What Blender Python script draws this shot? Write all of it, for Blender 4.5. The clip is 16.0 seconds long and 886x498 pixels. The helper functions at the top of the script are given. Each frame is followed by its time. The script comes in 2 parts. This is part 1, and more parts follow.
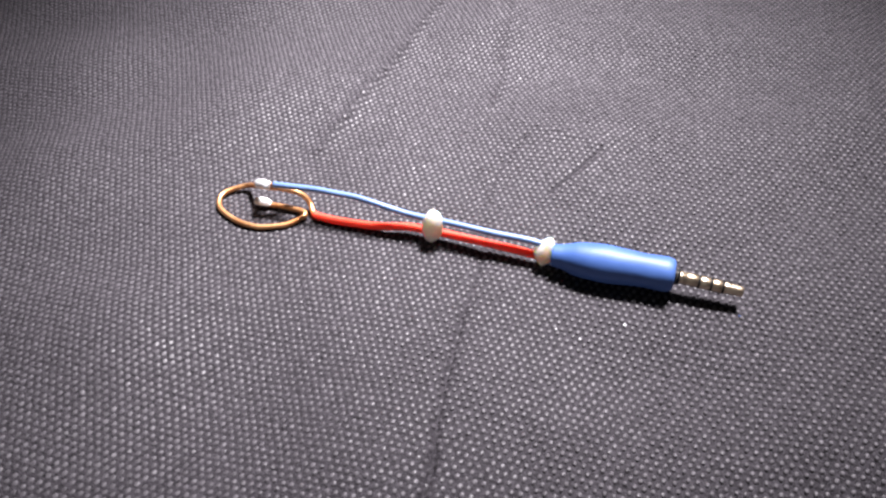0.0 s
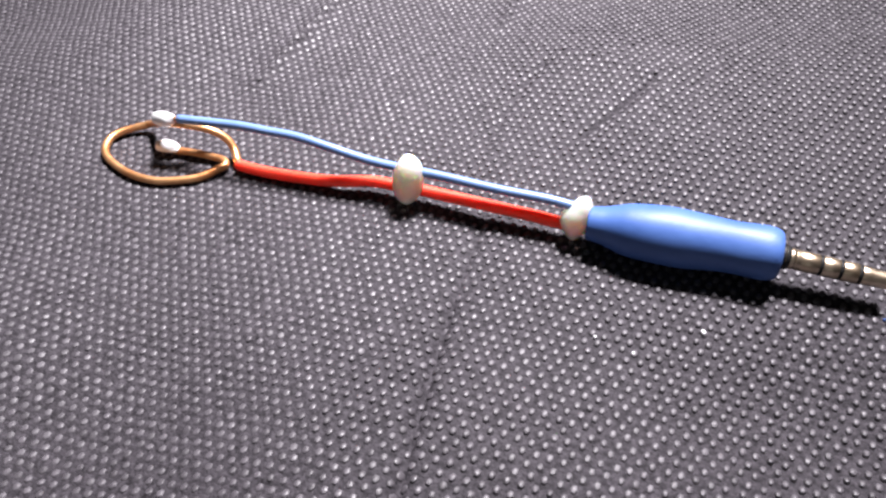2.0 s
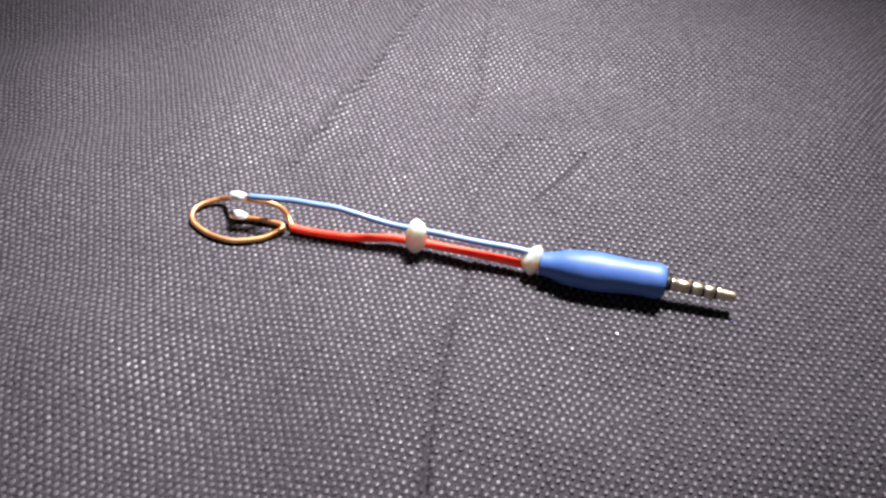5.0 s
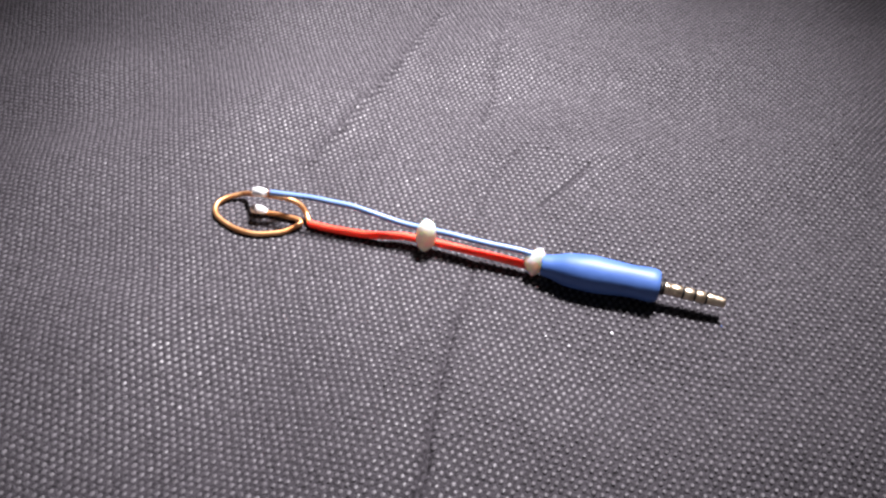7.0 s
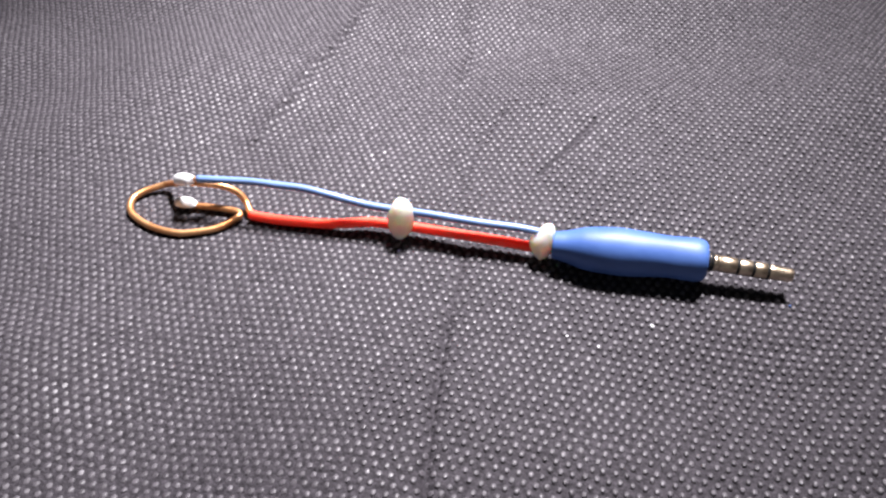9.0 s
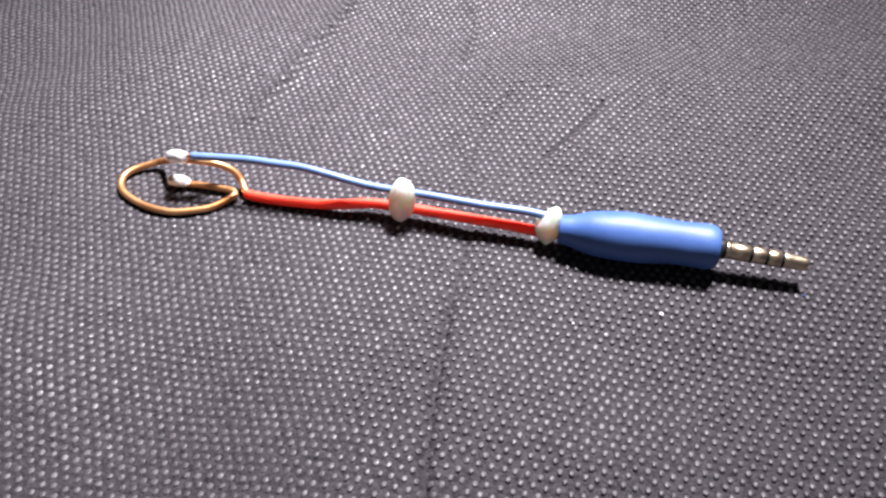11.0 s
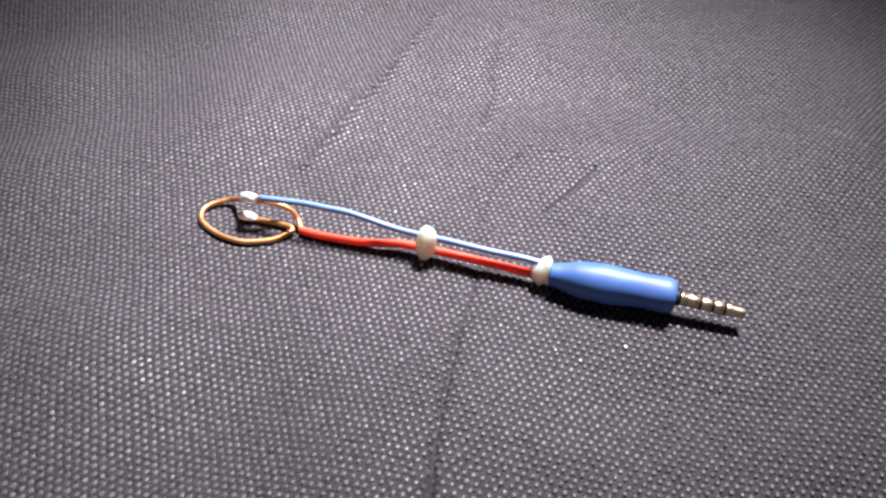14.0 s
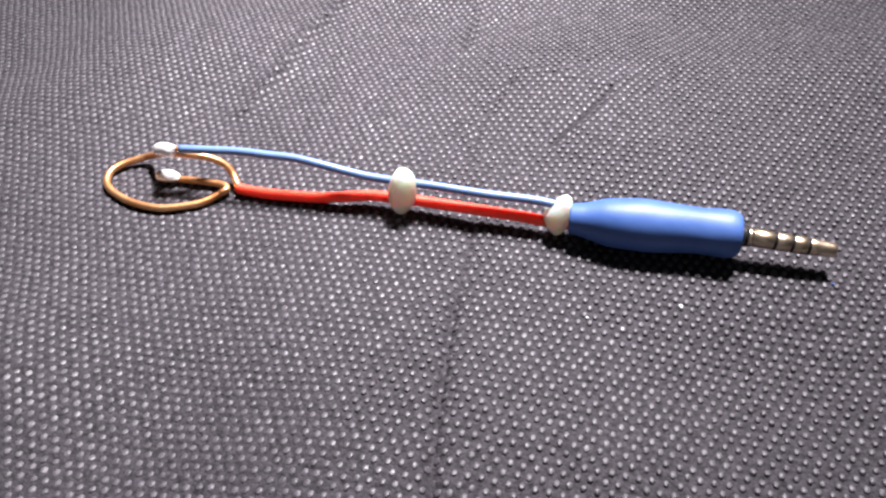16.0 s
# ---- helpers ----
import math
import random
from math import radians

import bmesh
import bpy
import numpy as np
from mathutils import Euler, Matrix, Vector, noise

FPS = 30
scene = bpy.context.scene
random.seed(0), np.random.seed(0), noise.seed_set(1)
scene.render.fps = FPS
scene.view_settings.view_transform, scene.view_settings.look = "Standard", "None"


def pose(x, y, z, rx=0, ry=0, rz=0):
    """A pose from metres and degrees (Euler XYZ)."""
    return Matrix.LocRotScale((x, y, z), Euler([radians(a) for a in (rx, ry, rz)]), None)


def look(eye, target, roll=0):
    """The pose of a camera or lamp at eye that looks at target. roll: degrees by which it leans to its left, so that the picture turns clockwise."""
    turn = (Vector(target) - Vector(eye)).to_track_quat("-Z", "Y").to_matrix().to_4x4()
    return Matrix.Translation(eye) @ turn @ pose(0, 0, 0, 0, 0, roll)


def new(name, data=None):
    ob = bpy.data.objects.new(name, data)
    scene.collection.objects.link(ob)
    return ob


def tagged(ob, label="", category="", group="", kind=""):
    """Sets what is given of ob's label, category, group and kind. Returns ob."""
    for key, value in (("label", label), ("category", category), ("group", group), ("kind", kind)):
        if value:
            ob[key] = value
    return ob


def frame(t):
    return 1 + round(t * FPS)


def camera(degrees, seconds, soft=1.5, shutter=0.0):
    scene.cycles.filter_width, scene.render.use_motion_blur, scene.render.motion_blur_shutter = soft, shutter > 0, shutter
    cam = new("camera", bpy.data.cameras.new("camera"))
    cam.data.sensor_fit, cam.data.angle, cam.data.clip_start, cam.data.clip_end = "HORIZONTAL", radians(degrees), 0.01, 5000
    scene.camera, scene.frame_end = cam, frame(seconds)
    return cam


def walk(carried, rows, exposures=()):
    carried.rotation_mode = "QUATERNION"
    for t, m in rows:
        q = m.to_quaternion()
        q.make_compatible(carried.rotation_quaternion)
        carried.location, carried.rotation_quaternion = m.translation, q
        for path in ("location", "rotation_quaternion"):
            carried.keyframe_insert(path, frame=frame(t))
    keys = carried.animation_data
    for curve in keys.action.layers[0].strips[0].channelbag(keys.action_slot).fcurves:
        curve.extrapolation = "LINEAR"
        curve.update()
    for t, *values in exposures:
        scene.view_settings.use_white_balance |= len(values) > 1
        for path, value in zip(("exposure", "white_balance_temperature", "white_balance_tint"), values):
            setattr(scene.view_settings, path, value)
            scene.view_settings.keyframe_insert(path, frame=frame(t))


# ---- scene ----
MM = 0.001

# ---------------------------------------------------------------- camera
# t, eye (mm), point looked at on the cloth (mm), roll
PATH = [
    (0, (38.12, -115.30, 128.37), (2.84, -0.81), -2.42),
    (0.5, (35.75, -105.58, 114.05), (4.71, -3.50), -1.96),
    (1, (35.32, -96.46, 104.17), (5.34, -3.53), -2.83),
    (1.5, (32.34, -88.54, 93.65), (5.05, -5.01), -2.70),
    (2, (32.01, -80.06, 82.50), (7.85, -7.11), -2.65),
    (2.5, (33.92, -80.05, 83.24), (13.02, -5.56), -1.77),
    (3, (33.03, -80.65, 83.91), (14.03, -4.66), -2.30),
    (3.5, (32.16, -83.13, 85.64), (13.59, -5.23), -2.27),
    (4, (32.58, -91.15, 95.45), (12.41, -2.82), -1.84),
    (4.5, (32.90, -102.13, 109.08), (10.78, 2.33), -0.82),
    (5, (34.02, -114.79, 122.41), (5.52, 3.33), -0.85),
    (5.2, (36.44, -122.05, 129.15), (3.21, 1.77), -0.69),
    (5.7, (37.40, -127.47, 134.68), (1.42, 1.96), -0.41),
    (6.25, (37.31, -127.66, 134.84), (1.86, 2.55), 0.15),
    (6.8, (36.26, -124.13, 130.66), (3.26, 2.63), 0.58),
    (7.3, (34.69, -119.69, 124.72), (4.01, 1.46), 0.50),
    (7.5, (33.33, -117.19, 119.97), (3.21, -0.26), 0.17),
    (8, (30.47, -109.42, 109.64), (4.22, -3.28), -0.48),
    (8.5, (29.02, -102.75, 103.15), (6.12, -2.42), -1.27),
    (9, (28.44, -97.81, 98.93), (8.03, -0.52), -1.82),
    (9.2, (27.58, -96.26, 96.88), (9.02, -0.22), -1.53),
    (9.7, (26.99, -94.17, 94.30), (9.67, -0.71), -1.52),
    (10.25, (26.60, -93.59, 92.59), (9.42, -3.03), -1.29),
    (10.8, (26.79, -95.02, 93.39), (8.78, -4.82), -0.87),
    (11.3, (27.74, -98.23, 97.48), (8.41, -3.89), -0.39),
    (11.5, (28.98, -100.91, 101.15), (8.75, -3.01), -0.21),
    (12, (30.99, -107.98, 111.58), (8.20, 2.67), 0.78),
    (12.5, (34.64, -119.06, 123.61), (5.33, 6.41), 0.99),
    (13, (35.87, -124.51, 128.47), (6.66, 3.07), 2.25),
    (13.5, (33.29, -121.00, 128.10), (2.79, 6.64), 1.57),
    (14, (31.20, -115.86, 121.47), (2.87, 5.22), 1.28),
    (14.5, (29.49, -109.36, 114.79), (4.29, 5.28), 0.61),
    (15, (28.18, -102.53, 105.30), (7.18, 2.20), -0.19),
    (15.5, (27.94, -96.20, 96.10), (8.25, -1.44), -1.49),
    (16, (26.06, -92.05, 87.65), (8.16, -6.48), -1.94),
]

cam = camera(60.7, 16.0, soft=2.4)
walk(cam, [(t, look([c * MM for c in eye], (aim[0] * MM, aim[1] * MM, 0.0), roll)) for t, eye, aim, roll in PATH],
     exposures=((0.0, 0.0), (16.0, 0.0)))

# ---------------------------------------------------------------- light
# even pale background, reaching in only through the added wall opening
world = bpy.data.worlds.new("pale_background")
scene.world = world
world.use_nodes = True
world.node_tree.nodes["Background"].inputs[0].default_value = (0.85, 0.92, 1.0, 1)
world.node_tree.nodes["Background"].inputs[1].default_value = 0.3

# made-up fill light from the front, set in the added wall opening
fill_data = bpy.data.lights.new("front_fill_light", "AREA")
fill_data.shape, fill_data.size, fill_data.size_y = "RECTANGLE", 1.2, 1.0
fill_data.energy = 0.25
fill_data.color = (1.0, 0.95, 0.90)
fill_light = new("front_fill_light", fill_data)
fill_light.matrix_world = look((0.0, -1.63, 0.75), (0.0, 0.0, 0.75))

# the desk lamp behind the antenna
lamp_data = bpy.data.lights.new("desk_lamp_light", "SPOT")
lamp_data.shadow_soft_size = 0.082
lamp_data.energy = 112.0
lamp_data.spot_size = radians(29.4)
lamp_data.spot_blend = 1.0
lamp_data.color = (1.0, 0.95, 1.0)
lamp = new("desk_lamp_light", lamp_data)
lamp.matrix_world = look((0.070, 0.300, 0.60), (-0.006, 0.055, 0.0))


# ---------------------------------------------------------------- materials
def material(name, base, rough=0.5, metal=0.0, spec=0.5):
    m = bpy.data.materials.new(name)
    m.use_nodes = True
    b = m.node_tree.nodes["Principled BSDF"]
    b.inputs["Base Color"].default_value = (*base, 1)
    b.inputs["Roughness"].default_value = rough
    b.inputs["Metallic"].default_value = metal
    b.inputs["Specular IOR Level"].default_value = spec
    return m


def node(m, kind, **values):
    n = m.node_tree.nodes.new(kind)
    for key, value in values.items():
        n.inputs[key.replace("_", " ")].default_value = value
    return n


def link(m, a, b):
    m.node_tree.links.new(a, b)


def noise_of(m, scale, detail=3.0, rough=0.55):
    co = m.node_tree.nodes.new("ShaderNodeTexCoord")
    n = node(m, "ShaderNodeTexNoise", Scale=scale, Detail=detail, Roughness=rough)
    link(m, co.outputs["Object"], n.inputs["Vector"])
    return n


def vary(m, scale, low, high, socket="Base Color", detail=3.0):
    """Lets a noise run a colour or a value between low and high."""
    b = m.node_tree.nodes["Principled BSDF"]
    n = noise_of(m, scale, detail)
    r = m.node_tree.nodes.new("ShaderNodeValToRGB")
    r.color_ramp.elements[0].position, r.color_ramp.elements[1].position = 0.3, 0.7
    as_colour = lambda v: (*v, 1) if isinstance(v, tuple) else (v, v, v, 1)
    r.color_ramp.elements[0].color, r.color_ramp.elements[1].color = as_colour(low), as_colour(high)
    link(m, n.outputs["Fac"], r.inputs["Fac"])
    link(m, r.outputs["Color"], b.inputs[socket])


def relief(m, layers):
    """Stacks bump layers of (scale per metre, strength, depth in metres)."""
    b = m.node_tree.nodes["Principled BSDF"]
    last = None
    for scale, strength, depth in layers:
        n = noise_of(m, scale)
        bump = node(m, "ShaderNodeBump", Strength=strength, Distance=depth)
        link(m, n.outputs["Fac"], bump.inputs["Height"])
        if last:
            link(m, last.outputs["Normal"], bump.inputs["Normal"])
        last = bump
    link(m, last.outputs["Normal"], b.inputs["Normal"])


CLOTH = material("black_nonwoven_cloth", (0.05, 0.046, 0.05), 0.75, spec=0.06)
vary(CLOTH, 1300, (0.020, 0.0182, 0.0208), (0.066, 0.060, 0.068))
vary(CLOTH, 900, 0.50, 0.66, "Roughness")
relief(CLOTH, ((420, 0.6, 0.0005), (1500, 1.0, 0.0004)))

# bond points: a thin film of melted fibre, paler than the felt round it and unevenly glossy
DOT = material("pressed_bond_point", (0.15, 0.137, 0.154), 0.45, spec=0.62)
island = DOT.node_tree.nodes.new("ShaderNodeNewGeometry")
shader = DOT.node_tree.nodes["Principled BSDF"]
spread = node(DOT, "ShaderNodeMapRange", To_Min=0.44, To_Max=0.58)
link(DOT, island.outputs["Random Per Island"], spread.inputs["Value"])
link(DOT, spread.outputs["Result"], shader.inputs["Roughness"])
tone = DOT.node_tree.nodes.new("ShaderNodeValToRGB")
tone.color_ramp.elements[0].color = (0.054, 0.049, 0.055, 1)
tone.color_ramp.elements[1].color = (0.090, 0.082, 0.092, 1)
shuffle = DOT.node_tree.nodes.new("ShaderNodeTexWhiteNoise")
shuffle.noise_dimensions = "1D"
single = DOT.node_tree.nodes.new("ShaderNodeObjectInfo")
total = DOT.node_tree.nodes.new("ShaderNodeMath")
link(DOT, island.outputs["Random Per Island"], total.inputs[0])
link(DOT, single.outputs["Random"], total.inputs[1])
link(DOT, total.outputs["Value"], shuffle.inputs["W"])
link(DOT, shuffle.outputs["Value"], tone.inputs["Fac"])
link(DOT, tone.outputs["Color"], shader.inputs["Base Color"])
relief(DOT, ((1900, 0.3, 0.0002),))

SLEEVE = material("blue_heat_shrink", (0.085, 0.19, 0.56), 0.5)
vary(SLEEVE, 160, (0.048, 0.115, 0.35), (0.066, 0.145, 0.41))
relief(SLEEVE, ((260, 0.2, 0.0004), (2500, 0.06, 0.0001)))
BLUE = material("blue_wire_insulation", (0.17, 0.31, 0.60), 0.40, spec=1.0)
vary(BLUE, 220, (0.12, 0.215, 0.45), (0.175, 0.285, 0.53))
RED = material("red_wire_insulation", (0.92, 0.05, 0.03), 0.55)
vary(RED, 220, (0.90, 0.078, 0.034), (0.95, 0.098, 0.046))
for key, value in (("Subsurface Weight", 0.7), ("Subsurface Radius", (1.0, 0.25, 0.15)), ("Subsurface Scale", 0.002)):
    RED.node_tree.nodes["Principled BSDF"].inputs[key].default_value = value
COPPER = material("bare_copper", (0.78, 0.40, 0.19), 0.4, 0.85)
vary(COPPER, 240, (0.66, 0.26, 0.09), (0.95, 0.54, 0.26))
vary(COPPER, 1400, 0.36, 0.46, "Roughness")
SOLDER = material("tin_solder", (0.96, 0.95, 0.95), 0.36, 0.45)
relief(SOLDER, ((700, 0.3, 0.0003),))
GLUE = material("cloudy_hot_glue", (1.0, 0.92, 0.81), 0.35)
GLUE.node_tree.nodes["Principled BSDF"].inputs["Subsurface Weight"].default_value = 1.0
GLUE.node_tree.nodes["Principled BSDF"].inputs["Subsurface Radius"].default_value = (1.0, 0.68, 0.44)
GLUE.node_tree.nodes["Principled BSDF"].inputs["Subsurface Scale"].default_value = 0.005
GLUE.node_tree.nodes["Principled BSDF"].inputs["Transmission Weight"].default_value = 0.3
relief(GLUE, ((350, 0.15, 0.0004),))
NICKEL = material("worn_nickel", (0.74, 0.68, 0.58), 0.25, 1.0)
vary(NICKEL, 300, (0.50, 0.38, 0.26), (0.68, 0.56, 0.42))
vary(NICKEL, 900, 0.32, 0.42, "Roughness")
BLACK = material("black_plastic", (0.012, 0.012, 0.013), 0.55, spec=0.25)
FLUFF = material("white_fluff", (0.9, 0.9, 0.92), 0.6)
WALL = material("pale_wall_paint", (0.72, 0.70, 0.67), 0.8)
vary(WALL, 6, (0.69, 0.67, 0.64), (0.75, 0.73, 0.70))
WOOD = material("brown_wood", (0.22, 0.13, 0.07), 0.5)
vary(WOOD, 9, (0.17, 0.10, 0.05), (0.27, 0.16, 0.09))


# ---------------------------------------------------------------- mesh helpers
def part(name, bm, mat, parent=None, label="", smooth=True):
    me = bpy.data.meshes.new(name)
    bm.normal_update()
    bm.to_mesh(me)
    bm.free()
    me.materials.append(mat)
    if smooth:
        me.polygons.foreach_set("use_smooth", [True] * len(me.polygons))
    ob = new(name, me)
    ob.parent = parent
    return tagged(ob, label)


def box(bm, lo, hi):
    v = [bm.verts.new((x, y, z)) for x in (lo[0], hi[0]) for y in (lo[1], hi[1]) for z in (lo[2], hi[2])]
    for q in ((0, 1, 3, 2), (4, 6, 7, 5), (0, 4, 5, 1), (2, 3, 7, 6), (0, 2, 6, 4), (1, 5, 7, 3)):
        bm.faces.new([v[i] for i in q])
    return bm


def spline(points, steps=10):
    """A smooth line through the points (centripetal enough for gentle bends)."""
    p = [Vector(q) for q in points]
    p = [2 * p[0] - p[1], *p, 2 * p[-1] - p[-2]]
    out = []
    for i in range(1, len(p) - 2):
        a, b, c, d = p[i - 1:i + 3]
        for k in range(steps):
            s = k / steps
            out.append(0.5 * ((2 * b) + (c - a) * s + (2 * a - 5 * b + 4 * c - d) * s * s + (3 * b - a - 3 * c + d) * s ** 3))
    return out + [p[-2]]


def tube(line, radius, sides=14):
    """A closed round tube along a line in mm; radius is a number or a function of 0..1."""
    bm = bmesh.new()
    rings, n = [], len(line)
    side = None
    for i, q in enumerate(line):
        way = (line[min(i + 1, n - 1)] - line[max(i - 1, 0)]).normalized()
        side = way.orthogonal() if side is None else side - way * side.dot(way)
        side.normalize()
        up = way.cross(side)
        r = radius(i / (n - 1)) if callable(radius) else radius
        rings.append([bm.verts.new((q + (side * math.cos(a) + up * math.sin(a)) * r) * MM)
                      for a in (2 * math.pi * k / sides for k in range(sides))])
    for a, b in zip(rings, rings[1:]):
        for k in range(sides):
            bm.faces.new((a[k], a[(k + 1) % sides], b[(k + 1) % sides], b[k]))
    bm.faces.new(rings[0][::-1])
    bm.faces.new(rings[-1])
    return bm


def turned(start, end, profile, sides=32, lump=0.0, seed=0.0):
    """A turned body on the axis start..end in mm; profile rows are (mm along the axis, radius in mm)."""
    a, b = Vector(start), Vector(end)
    way = (b - a).normalized()
    side = way.orthogonal().normalized()
    up = way.cross(side)
    bm = bmesh.new()
    rings = []
    for s, r in profile:
        ring = []
        for k in range(sides):
            w = 2 * math.pi * k / sides
            out = side * math.cos(w) + up * math.sin(w)
            rr = r * (1 + lump * noise.noise((s * 0.16 + seed, math.cos(w) * 0.8, math.sin(w) * 0.8)))
            ring.append(bm.verts.new((a + way * s + out * rr) * MM))
        rings.append(ring)
    for p, q in zip(rings, rings[1:]):
        for k in range(sides):
            bm.faces.new((p[k], p[(k + 1) % sides], q[(k + 1) % sides], q[k]))
    bm.faces.new(rings[0][::-1])
    bm.faces.new(rings[-1])
    return bm


def blob(centre, radii, turn=(0, 0, 0), lump=0.12, seed=0.0, level=4, shape=None):
    """A rounded lump in mm, uneven by lump, with an optional shaping of its unit points."""
    bm = bmesh.new()
    bmesh.ops.create_icosphere(bm, subdivisions=level, radius=1.0)
    m = pose(*centre, *turn)
    for v in bm.verts:
        u = v.co.copy()
        k = 1 + lump * noise.noise(u * 1.3 + Vector((seed, seed * 0.7, -seed)))
        if shape:
            u = shape(u)
        v.co = (m @ Vector((u.x * radii[0] * k, u.y * radii[1] * k, u.z * radii[2] * k))) * MM
    return bm


# ---------------------------------------------------------------- the room that closes the place, and the table
def slab(name, lo, hi, mat, label, category):
    ob = part(name, box(bmesh.new(), lo, hi), mat, smooth=False)
    return tagged(ob, label, category, kind="structure")


slab("wall_north", (-1.6, 1.6, -0.76), (1.6, 1.7, 1.7), WALL, "plain pale painted wall closing the room", "wall")
# unseen wall; its opening is made up to hold the front fill light
south = bmesh.new()
for lo, hi in (((-1.6, -1.7, -0.76), (-0.6, -1.6, 1.7)), ((0.6, -1.7, -0.76), (1.6, -1.6, 1.7)),
               ((-0.6, -1.7, -0.76), (0.6, -1.6, 0.25)), ((-0.6, -1.7, 1.25), (0.6, -1.6, 1.7))):
    box(south, lo, hi)
tagged(part("wall_south", south, WALL, smooth=False), "plain pale painted wall with an added opening for fill light", "wall", kind="structure")
slab("wall_east", (1.6, -1.7, -0.76), (1.7, 1.7, 1.7), WALL, "plain pale painted wall closing the room", "wall")
slab("wall_west", (-1.7, -1.7, -0.76), (-1.6, 1.7, 1.7), WALL, "plain pale painted wall closing the room", "wall")
slab("ceiling", (-1.7, -1.7, 1.7), (1.7, 1.7, 1.8), WALL, "plain pale painted ceiling over the table", "ceiling")
slab("floor", (-1.7, -1.7, -0.86), (1.7, 1.7, -0.76), WOOD, "plain brown floor under the table", "floor")
table = slab("table", (-0.6, -0.35, -0.033), (0.6, 0.5, -0.0042), WOOD, "plain brown wooden table under the black cloth", "table")
for x in (-0.55, 0.49):
    for y in (-0.31, 0.40):
        part("leg", box(bmesh.new(), (x, y, -0.76), (x + 0.06, y + 0.06, -0.033)), WOOD, table, smooth=False)

# ---------------------------------------------------------------- the cloth
# creases in mm: (points, depth, width)
CREASES = [
    ([(12.0, 1.5), (12.2, -6.0), (11.9, -17.0), (12.5, -25.7), (13.3, -37.0), (14.3, -47.0), (15.8, -54.4), (15.5, -90.0)], 1.6, 0.75),
    ([(-26.0, 115.0), (-32.0, 67.0), (-34.5, 55.0), (-36.0, 42.0), (-38.5, 27.0)], -1.9, 1.7),
    ([(33.5, 41.2), (29.8, 34.0), (26.3, 27.3), (23.5, 23.0)], 1.0, 0.5),
    ([(47.6, 51.4), (44.2, 46.2), (40.5, 42.0)], 0.6, 0.5),
    ([(13.5, 44.0), (11.3, 36.5), (9.3, 28.5), (8.5, 18.0)], 0.8, 0.6),
    ([(-6.0, -24.0), (-14.0, -31.0), (-16.5, -40.0)], -0.5, 1.4),
    ([(46.0, 60.0), (34.0, 43.0), (29.0, 44.0), (9.0, 50.0)], -0.5, 1.4),
    ([(6.6, -22.5), (4.2, -27.3), (2.4, -31.0)], 0.8, 0.6),
    ([(-4.0, 118.0), (0.0, 85.0), (2.4, 70.0), (2.0, 57.0)], -1.1, 1.4),
]


def near_line(x, y, points):
    """Distance from (x, y) to a broken line and the signed side of it."""
    best, sign = None, 0
    for (ax, ay), (bx, by) in zip(points, points[1:]):
        dx, dy = bx - ax, by - ay
        s = np.clip(((x - ax) * dx + (y - ay) * dy) / (dx * dx + dy * dy), 0, 1)
        d = np.hypot(x - ax - s * dx, y - ay - s * dy)
        w = np.sign((x - ax) * dy - (y - ay) * dx)
        if best is None:
            best, sign = d, w
        else:
            sign = np.where(d < best, w, sign)
            best = np.minimum(best, d)
    return best, sign


WAVES = [(random.uniform(0.03, 0.16), random.uniform(0, 6.28), random.uniform(0, 6.28)) for _ in range(14)]


def cloth_height(x, y):
    """Height of the cloth in mm: broad waves, flattened under the antenna, and sharp creases."""
    h = np.zeros_like(x)
    for k, turn, phase in WAVES:
        h += 0.062 / k ** 0.9 * np.sin(k * (x * math.cos(turn) + y * math.sin(turn)) + phase)
    rest = 1 - 0.97 * np.exp(-(np.abs(y) / 21.0) ** 2.6) * (1 / (1 + np.exp((np.abs(x - 5) - 95) / 12)))
    h = h * rest - 0.06
    for points, depth, width in CREASES:
        d, side = near_line(x, y, points)
        uneven = 0.85 + 0.32 * np.sin(x * 0.31 + 1.7 * np.sin(y * 0.23)) * np.cos(y * 0.19 + x * 0.07)
        h -= depth * uneven * np.exp(-d / width) * (1 + 0.28 * side * np.tanh(d / width)) * (0.35 + 0.65 * rest)
    return np.clip(h, -2.6, 3.0)


def cloth_mesh():
    # a fine mesh about the antenna, a coarser one towards the edges
    xs = np.concatenate([np.arange(-215, -70, 1.2), np.arange(-70, 85, 0.42), np.arange(85, 186, 1.2)])
    ys = np.concatenate([np.arange(-110, -62, 1.2), np.arange(-62, 75, 0.42), np.arange(75, 236, 1.2)])
    gx, gy = np.meshgrid(xs, ys)
    gz = cloth_height(gx, gy)
    nx, ny = len(xs), len(ys)
    co = np.stack([gx, gy, gz], -1).reshape(-1, 3) * MM
    i = (np.arange(ny - 1)[:, None] * nx + np.arange(nx - 1)[None, :]).ravel()
    faces = np.stack([i, i + 1, i + nx + 1, i + nx], -1)
    me = bpy.data.meshes.new("tablecloth")
    me.from_pydata(co.tolist(), [], faces.tolist())
    me.polygons.foreach_set("use_smooth", [True] * len(me.polygons))
    me.materials.append(CLOTH)
    return me


cloth = new("tablecloth", cloth_mesh())
thick = cloth.modifiers.new("thickness", "SOLIDIFY")
thick.thickness, thick.offset = 0.0004, -1
tagged(cloth, "black nonwoven fabric sheet with pressed dots and creases", "cloth", kind="structure")

# pressed bond points in a staggered grid, 1.68 mm apart
PITCH, ROW = 1.67, 1.43
SLANT = radians(-12)


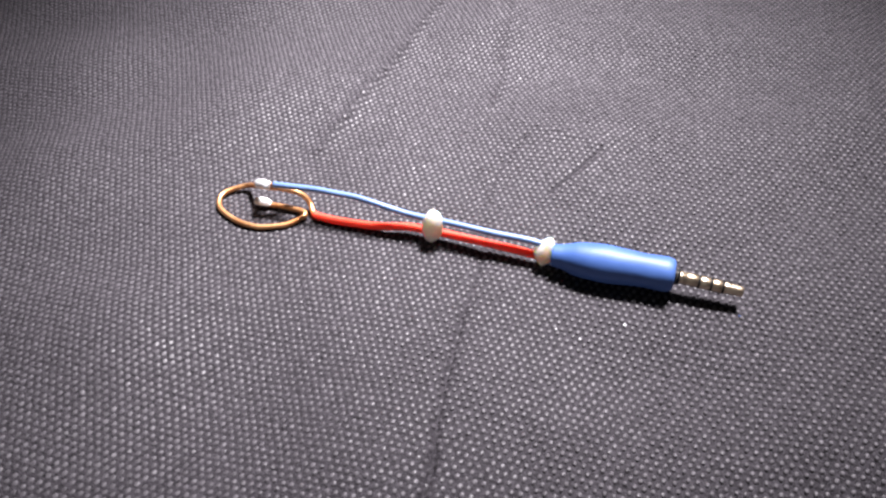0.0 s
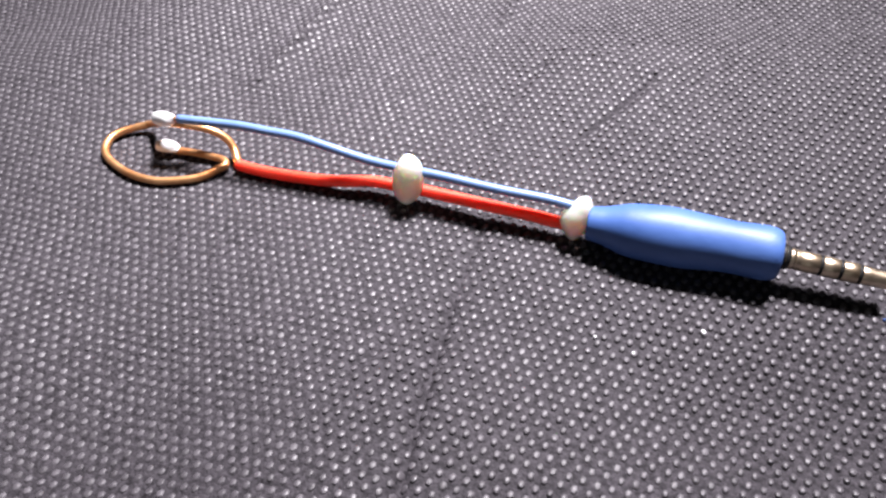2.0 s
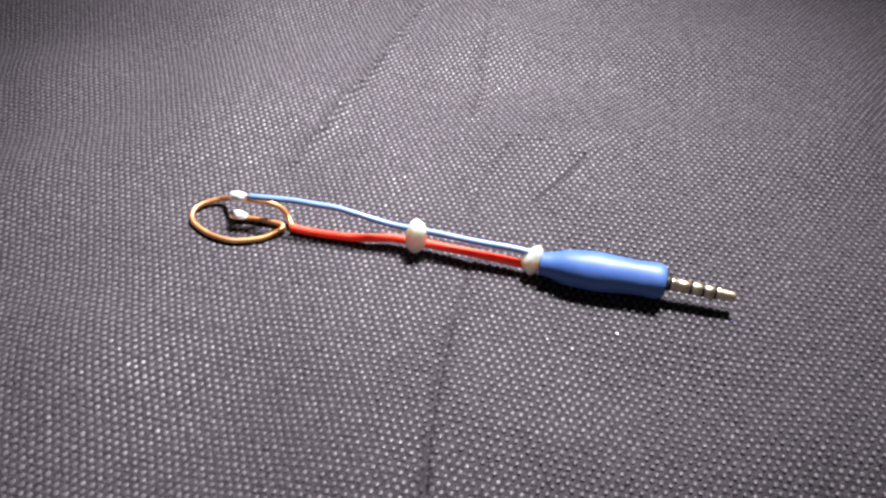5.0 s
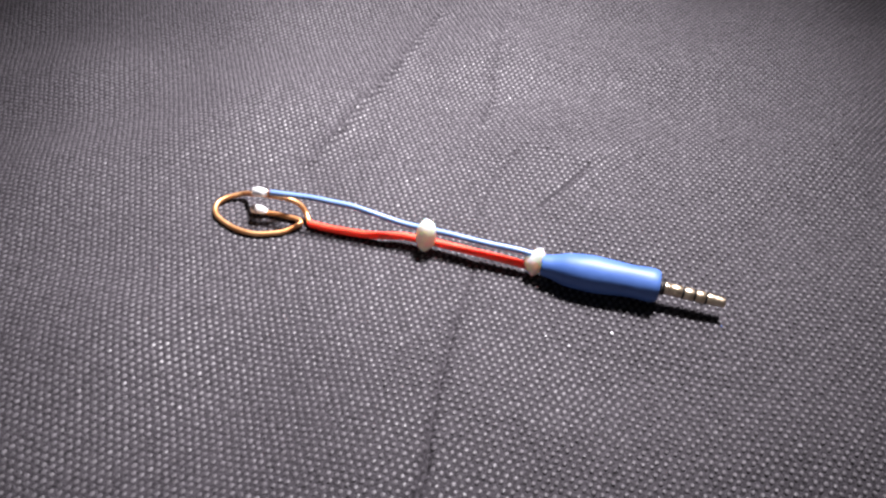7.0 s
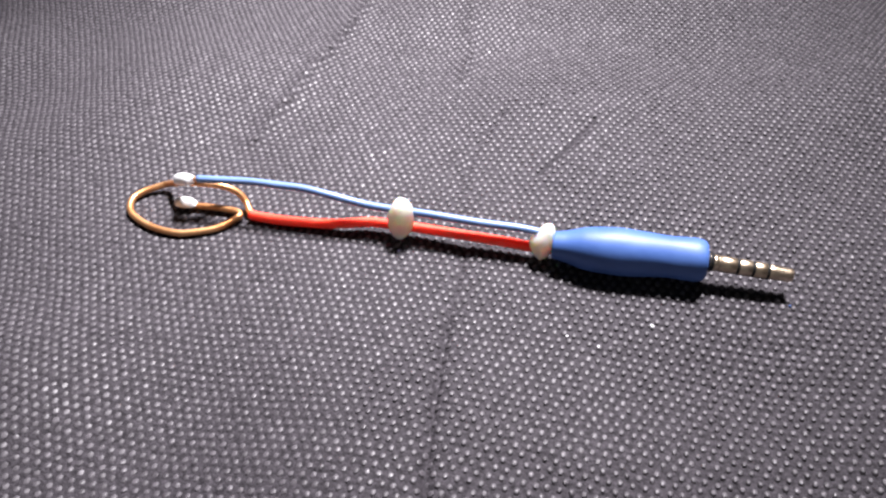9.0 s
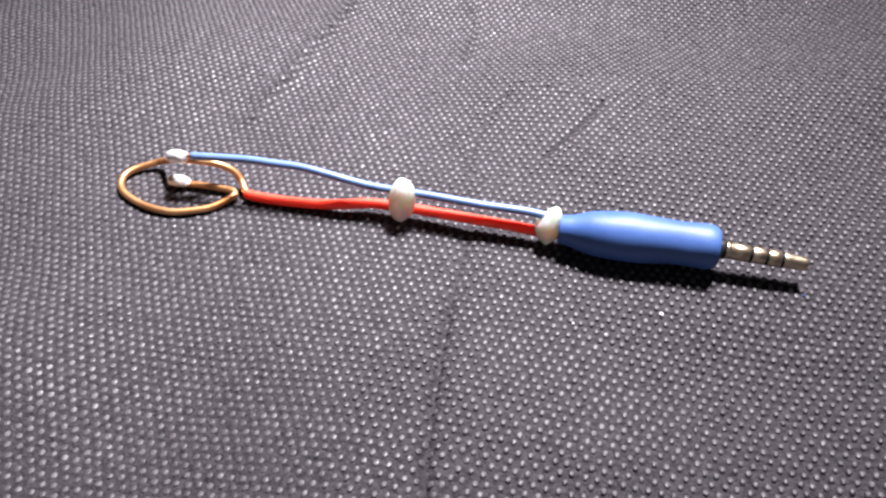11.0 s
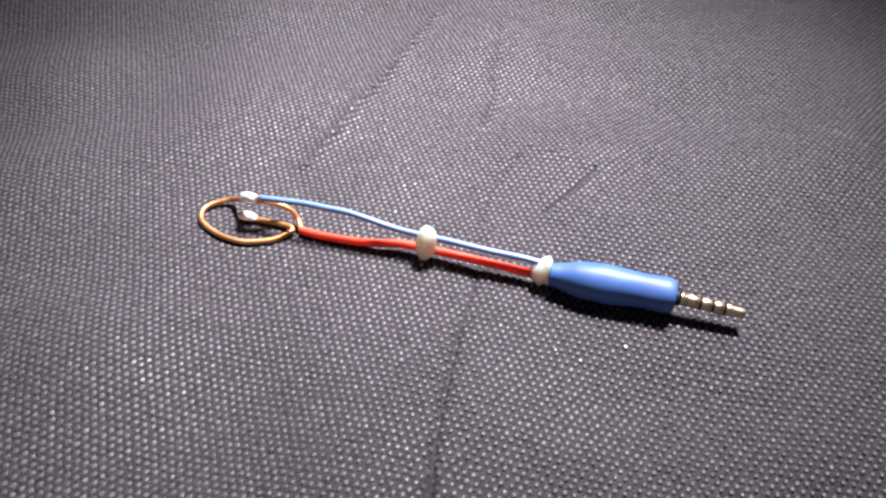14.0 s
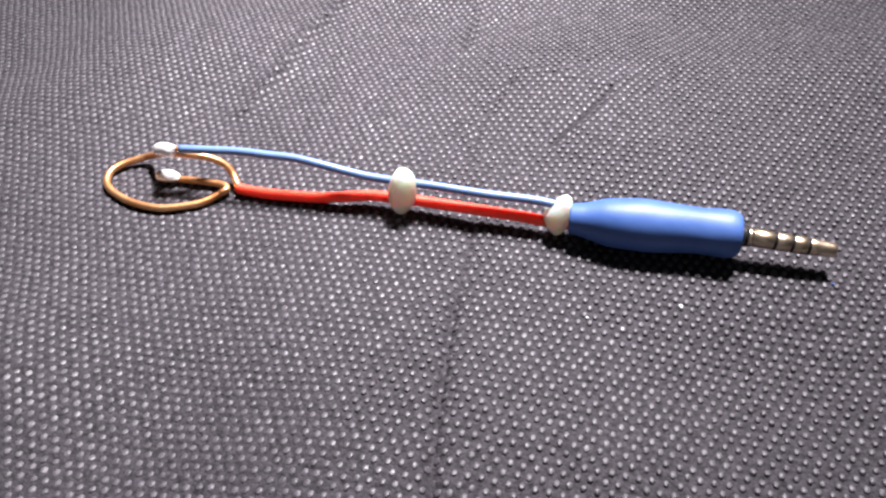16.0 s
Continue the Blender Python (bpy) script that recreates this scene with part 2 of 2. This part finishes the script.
def dot_shape():
    """One low domed point, unit radius and unit height: two rings and a crown."""
    v, f, n = [], [], 6
    for r, z in ((1.0, -0.40), (0.88, 0.66), (0.66, 0.98)):
        v += [(r * math.cos(2 * math.pi * k / n), r * math.sin(2 * math.pi * k / n), z) for k in range(n)]
    v.append((0, 0, 1.0))
    for ring in (0, 1):
        for k in range(n):
            a, b = ring * n + k, ring * n + (k + 1) % n
            f += [(a, b, b + n), (a, b + n, a + n)]
    f += [(2 * n + k, 2 * n + (k + 1) % n, 3 * n) for k in range(n)]
    return np.array(v), np.array(f)


def dot_places():
    rows, cols = np.arange(-76, 164), np.arange(-127, 110)
    r, c = np.meshgrid(rows, cols, indexing="ij")
    x = (c + 0.5 * (r % 2)) * PITCH
    y = r * ROW
    # the sheet is drawn a little askew here and there
    x, y = x + 0.5 * np.sin(y * 0.045 + 0.4), y + 0.5 * np.sin(x * 0.05 + 1.0)
    rng = np.random.default_rng(4)
    x, y = x + rng.normal(0, 0.065, x.shape), y + rng.normal(0, 0.065, y.shape)
    inside = (x > -213) & (x < 183) & (y > -108) & (y < 233)
    return x[inside], y[inside]


def build_dots():
    rng = np.random.default_rng(9)
    x, y = dot_places()
    z = cloth_height(x, y)
    e = 0.4
    sx = (cloth_height(x + e, y) - cloth_height(x - e, y)) / (2 * e)
    sy = (cloth_height(x, y + e) - cloth_height(x, y - e)) / (2 * e)
    tx, ty = sx + rng.normal(0, 0.075, x.shape), sy + rng.normal(0, 0.075, x.shape)
    size = 0.51 * rng.uniform(0.92, 1.08, x.shape)
    # some patches are pressed flatter than others
    patch = np.array([noise.noise((a * 0.045, b * 0.045, 3.1)) + 0.6 * noise.noise((a * 0.15, b * 0.15, 8.2)) for a, b in zip(x, y)])
    tall = 0.28 * rng.uniform(0.8, 1.2, x.shape) * np.clip(0.80 + 0.010 * x + 0.5 * patch, 0.28, 1.28)
    v, f = dot_shape()
    apart = (x > 18) & (x < 52) & (y > -40) & (y < -20)
    keep = ~apart
    # the points are oval, their long axes along one diagonal of the grid
    ca, sa = math.cos(SLANT), math.sin(SLANT)
    ax, ay = v[None, :, 0] * size[keep, None] * 0.97, v[None, :, 1] * size[keep, None] * 1.22
    px, py = x[keep, None] + ax * ca - ay * sa, y[keep, None] + ax * sa + ay * ca
    pz = z[keep, None] + v[None, :, 2] * tall[keep, None] + (px - x[keep, None]) * tx[keep, None] + (py - y[keep, None]) * ty[keep, None]
    co = np.stack([px, py, pz], -1).reshape(-1, 3) * MM
    faces = (f[None] + (np.arange(keep.sum()) * len(v))[:, None, None]).reshape(-1, 3)
    me = bpy.data.meshes.new("pressed_dots")
    me.from_pydata(co.tolist(), [], faces.tolist())
    me.polygons.foreach_set("use_smooth", [True] * len(me.polygons))
    me.materials.append(DOT)
    ob = new("pressed_dots", me)
    ob.parent = cloth
    tagged(ob, "rows of small shiny pressed points", kind="stuff")
    one = bpy.data.meshes.new("pressed_dot")
    one.from_pydata((v * MM).tolist(), [], f.tolist())
    one.polygons.foreach_set("use_smooth", [True] * len(one.polygons))
    one.materials.append(DOT)
    for i in np.nonzero(apart)[0]:
        d = new("pressed_dot", one)
        d.parent = cloth
        d.matrix_basis = Matrix.LocRotScale(Vector((x[i], y[i], z[i])) * MM, Euler((math.atan(ty[i]), -math.atan(tx[i]), SLANT)),
                                            Vector((size[i] * 0.97, size[i] * 1.22, tall[i])))


# ---------------------------------------------------------------- the loop antenna on its audio plug
antenna = new("loop_antenna")
tagged(antenna, "handmade copper loop antenna on an audio plug with blue sleeve", "antenna")

# copper wire: from the red insulation round the loop, and back inside to its soldered end
LOOP = [(-29.0, 1.4, 1.2), (-30.6, 2.4, 1.2), (-31.9, 4.1, 1.9), (-33.1, 4.85, 3.1), (-34.75, 4.85, 4.35), (-36.9, 4.4, 5.35), (-39.6, 3.65, 6.1), (-43.2, 2.95, 6.4), (-47.0, 5.4, 3.7),
        (-49.9, 7.3, 1.6), (-52.7, 6.3, 1.0), (-54.7, 4.7, 0.85), (-55.6, 2.7, 0.75), (-55.0, 0.3, 0.68), (-53.5, -1.5, 0.65), (-50.8, -3.1, 0.6), (-47.6, -4.3, 0.55), (-44.2, -4.85, 0.52),
        (-40.9, -4.65, 0.52), (-35.7, -2.6, 0.6), (-32.9, 0.3, 0.9), (-32.4, 1.4, 0.95), (-33.7, 2.35, 0.95), (-38.5, 2.8, 0.85), (-43.5, 2.75, 0.72), (-45.3, 2.65, 0.70)]


def blunt(u):
    """Rounds the ends of a lump off."""
    return Vector((math.copysign(abs(u.x) ** 0.75, u.x), u.y, u.z))


part("copper_loop", tube(spline(LOOP, 12), 0.66, 16), COPPER, antenna, "bent bare copper wire loop with its end turned inwards")
part("solder_joint", blob((-42.8, 2.8, 7.3), (2.25, 1.2, 1.3), (0, -6, 0), 0.16, 2.0, shape=blunt), SOLDER, antenna, "shiny silver solder lump on the loop")
part("solder_joint", blob((-44.1, 2.8, 1.3), (2.35, 1.3, 1.05), (0, 0, -2), 0.14, 5.0, shape=blunt), SOLDER, antenna, "shiny silver solder lump on the wire's end")

BLUE_LINE = [(-42.9, 2.75, 7.6), (-41.4, 2.9, 7.7), (-40.1, 3.0, 7.7), (-33.8, 3.05, 8.1), (-28.8, 3.2, 8.25), (-24.0, 3.1, 8.2), (-19.0, 3.1, 8.05), (-14.2, 2.75, 7.5),
             (-9.3, 2.6, 6.6), (-4.7, 2.35, 6.15), (4.7, 2.0, 6.02), (13.8, 1.5, 5.8), (21.3, 1.25, 5.8), (24.7, 1.05, 5.6), (31.0, 0.4, 5.2)]
blue_wire = part("blue_wire", tube(spline(BLUE_LINE[2:], 8), 0.72), BLUE, antenna, "thin light blue insulated wire")
part("bare_end", tube(spline(BLUE_LINE[:3], 8), 0.45), COPPER, blue_wire, "stripped copper end")
RED_LINE = [(-30.3, 1.8, 1.2), (-29.3, 1.5, 1.05), (-25.8, 1.25, 1.0), (-22.0, 1.15, 1.05), (-16.1, 1.25, 1.25), (-11.8, 1.2, 1.9), (-9.6, 1.65, 2.0), (-6.3, 2.2, 2.2),
            (-3.4, 2.15, 2.3), (2.0, 2.05, 2.3), (8.1, 1.55, 2.38), (15.1, 0.98, 2.45), (20.1, 0.65, 2.45), (24.2, 0.2, 2.45), (31.0, -0.6, 3.2)]
part("red_wire", tube(spline(RED_LINE, 8), 0.95), RED, antenna, "thicker red insulated wire")


def glue_ring(u):
    """An upright egg, leaning over the wires and fuller at the top."""
    return Vector((u.x * (1 + 0.04 * u.z) + 0.14 * u.z, u.y, math.copysign(abs(u.z) ** 0.92, u.z)))


def glue_drop(u):
    """A drop that fills the sleeve's mouth: a lobe out along the wires, narrow at its foot."""
    wide = 1.0 - 0.18 * max(0.0, -u.z) - 0.12 * max(0.0, u.z)
    lobe = 0.38 * math.exp(-((u.z + 0.12) / 0.42) ** 2) if u.x < 0 else 0.0
    return Vector((u.x * (wide + lobe) + 0.12 * u.z, u.y * (1 + 0.05 * u.z), u.z))


part("glue_blob", blob((-0.1, 1.45, 4.5), (2.45, 2.3, 4.4), (-10, 0, 0), 0.10, 1.0, shape=glue_ring), GLUE, antenna, "cloudy white hot glue lump round both wires")
part("glue_blob", blob((26.5, 0.45, 3.75), (2.1, 2.35, 3.75), (-12, 4, 0), 0.14, 7.0, shape=glue_drop), GLUE, antenna, "cloudy white hot glue lump at the sleeve's mouth")

PROFILE = [(0.0, 1.9), (0.05, 2.35), (0.9, 2.55), (2.5, 2.85), (4.2, 3.35), (5.6, 3.75), (7.5, 4.05), (9.5, 4.2), (12.0, 4.22), (15.0, 4.02), (18.0, 3.8), (20.5, 3.68),
           (23.0, 3.76), (24.6, 3.78), (25.6, 3.6), (26.1, 3.35), (26.35, 3.0), (26.3, 2.4), (25.8, 2.2)]
part("heat_shrink_sleeve", turned((27.9, -0.25, 4.0), (54.3, -0.42, 4.4), [(q.x, q.y) for q in spline([(a, r, 0) for a, r in PROFILE], 4)], 48, 0.04, 3.0), SLEEVE, antenna, "glossy blue heat-shrink sleeve")

PLUG_A, PLUG_B = Vector((53.0, -0.6, 4.6)), Vector((69.3, -0.95, 3.65))
plug = new("audio_plug")
plug.parent = antenna
tagged(plug, "worn nickel four-contact audio plug")


def plug_part(name, profile, mat, label=""):
    part(name, turned(PLUG_A, PLUG_B, [(a, r * 0.84) for a, r in profile], 28), mat, plug, label)


def contact(a, b, r, r2=None):
    r2 = r2 or r
    return [(a, r - 0.25), (a + 0.02, r - 0.08), (a + 0.1, r), (b - 0.1, r2), (b - 0.02, r2 - 0.08), (b, r2 - 0.25)]


plug_part("collar", [(0.0, 2.0), (2.2, 2.0), (2.35, 1.9), (2.4, 1.3)], BLACK, "black plastic collar")
plug_part("collar_ring", contact(1.62, 1.78, 2.06), NICKEL, "thin nickel ring on the collar")
plug_part("sleeve_contact", [(2.35, 1.4), (2.37, 1.66), (2.45, 1.72), (3.05, 1.72), (3.1, 1.6), (3.25, 1.6), (3.3, 1.7), (6.2, 1.68), (6.28, 1.6), (6.3, 1.4)], NICKEL)
plug_part("insulating_band", [(6.2, 1.3), (6.22, 1.68), (6.68, 1.68), (6.7, 1.3)], BLACK, "black insulating band")
plug_part("ring_contact", contact(6.6, 8.85, 1.68), NICKEL)
plug_part("insulating_band", [(8.75, 1.3), (8.77, 1.67), (9.23, 1.67), (9.25, 1.3)], BLACK, "black insulating band")
plug_part("ring_contact", contact(9.15, 11.3, 1.66), NICKEL)
plug_part("insulating_band", [(11.2, 1.2), (11.22, 1.62), (11.68, 1.62), (11.7, 1.2)], BLACK, "black insulating band")
plug_part("tip_contact", [(11.6, 1.2), (11.65, 1.55), (11.75, 1.62), (12.6, 1.5), (14.8, 1.38), (15.4, 1.33), (15.58, 1.22), (15.62, 0.9)], NICKEL)

# stray flecks of fluff on the cloth
def fleck(x, y, size, mat, label, seed):
    z = float(cloth_height(np.array([x]), np.array([y]))[0]) + size * 0.8
    ob = part("lint_fleck", blob((x, y, z), (size, size * 0.85, size * 0.85), (0, 0, 30 * seed), 0.3, seed, level=2), mat)
    tagged(ob, label, "lint", "flecks on the cloth")


fleck(45.8, -12.8, 0.40, FLUFF, "tiny white fleck of lint lying on black cloth", 4.0)
fleck(32.0, -17.4, 0.24, FLUFF, "very small pale fleck of lint on black cloth", 2.0)
fleck(37.2, -18.6, 0.24, FLUFF, "very small pale fleck of lint on black cloth", 3.0)
fleck(68.9, -4.3, 0.24, SLEEVE, "tiny blue fleck of plastic on black cloth", 5.0)

# pressed points last
build_dots()
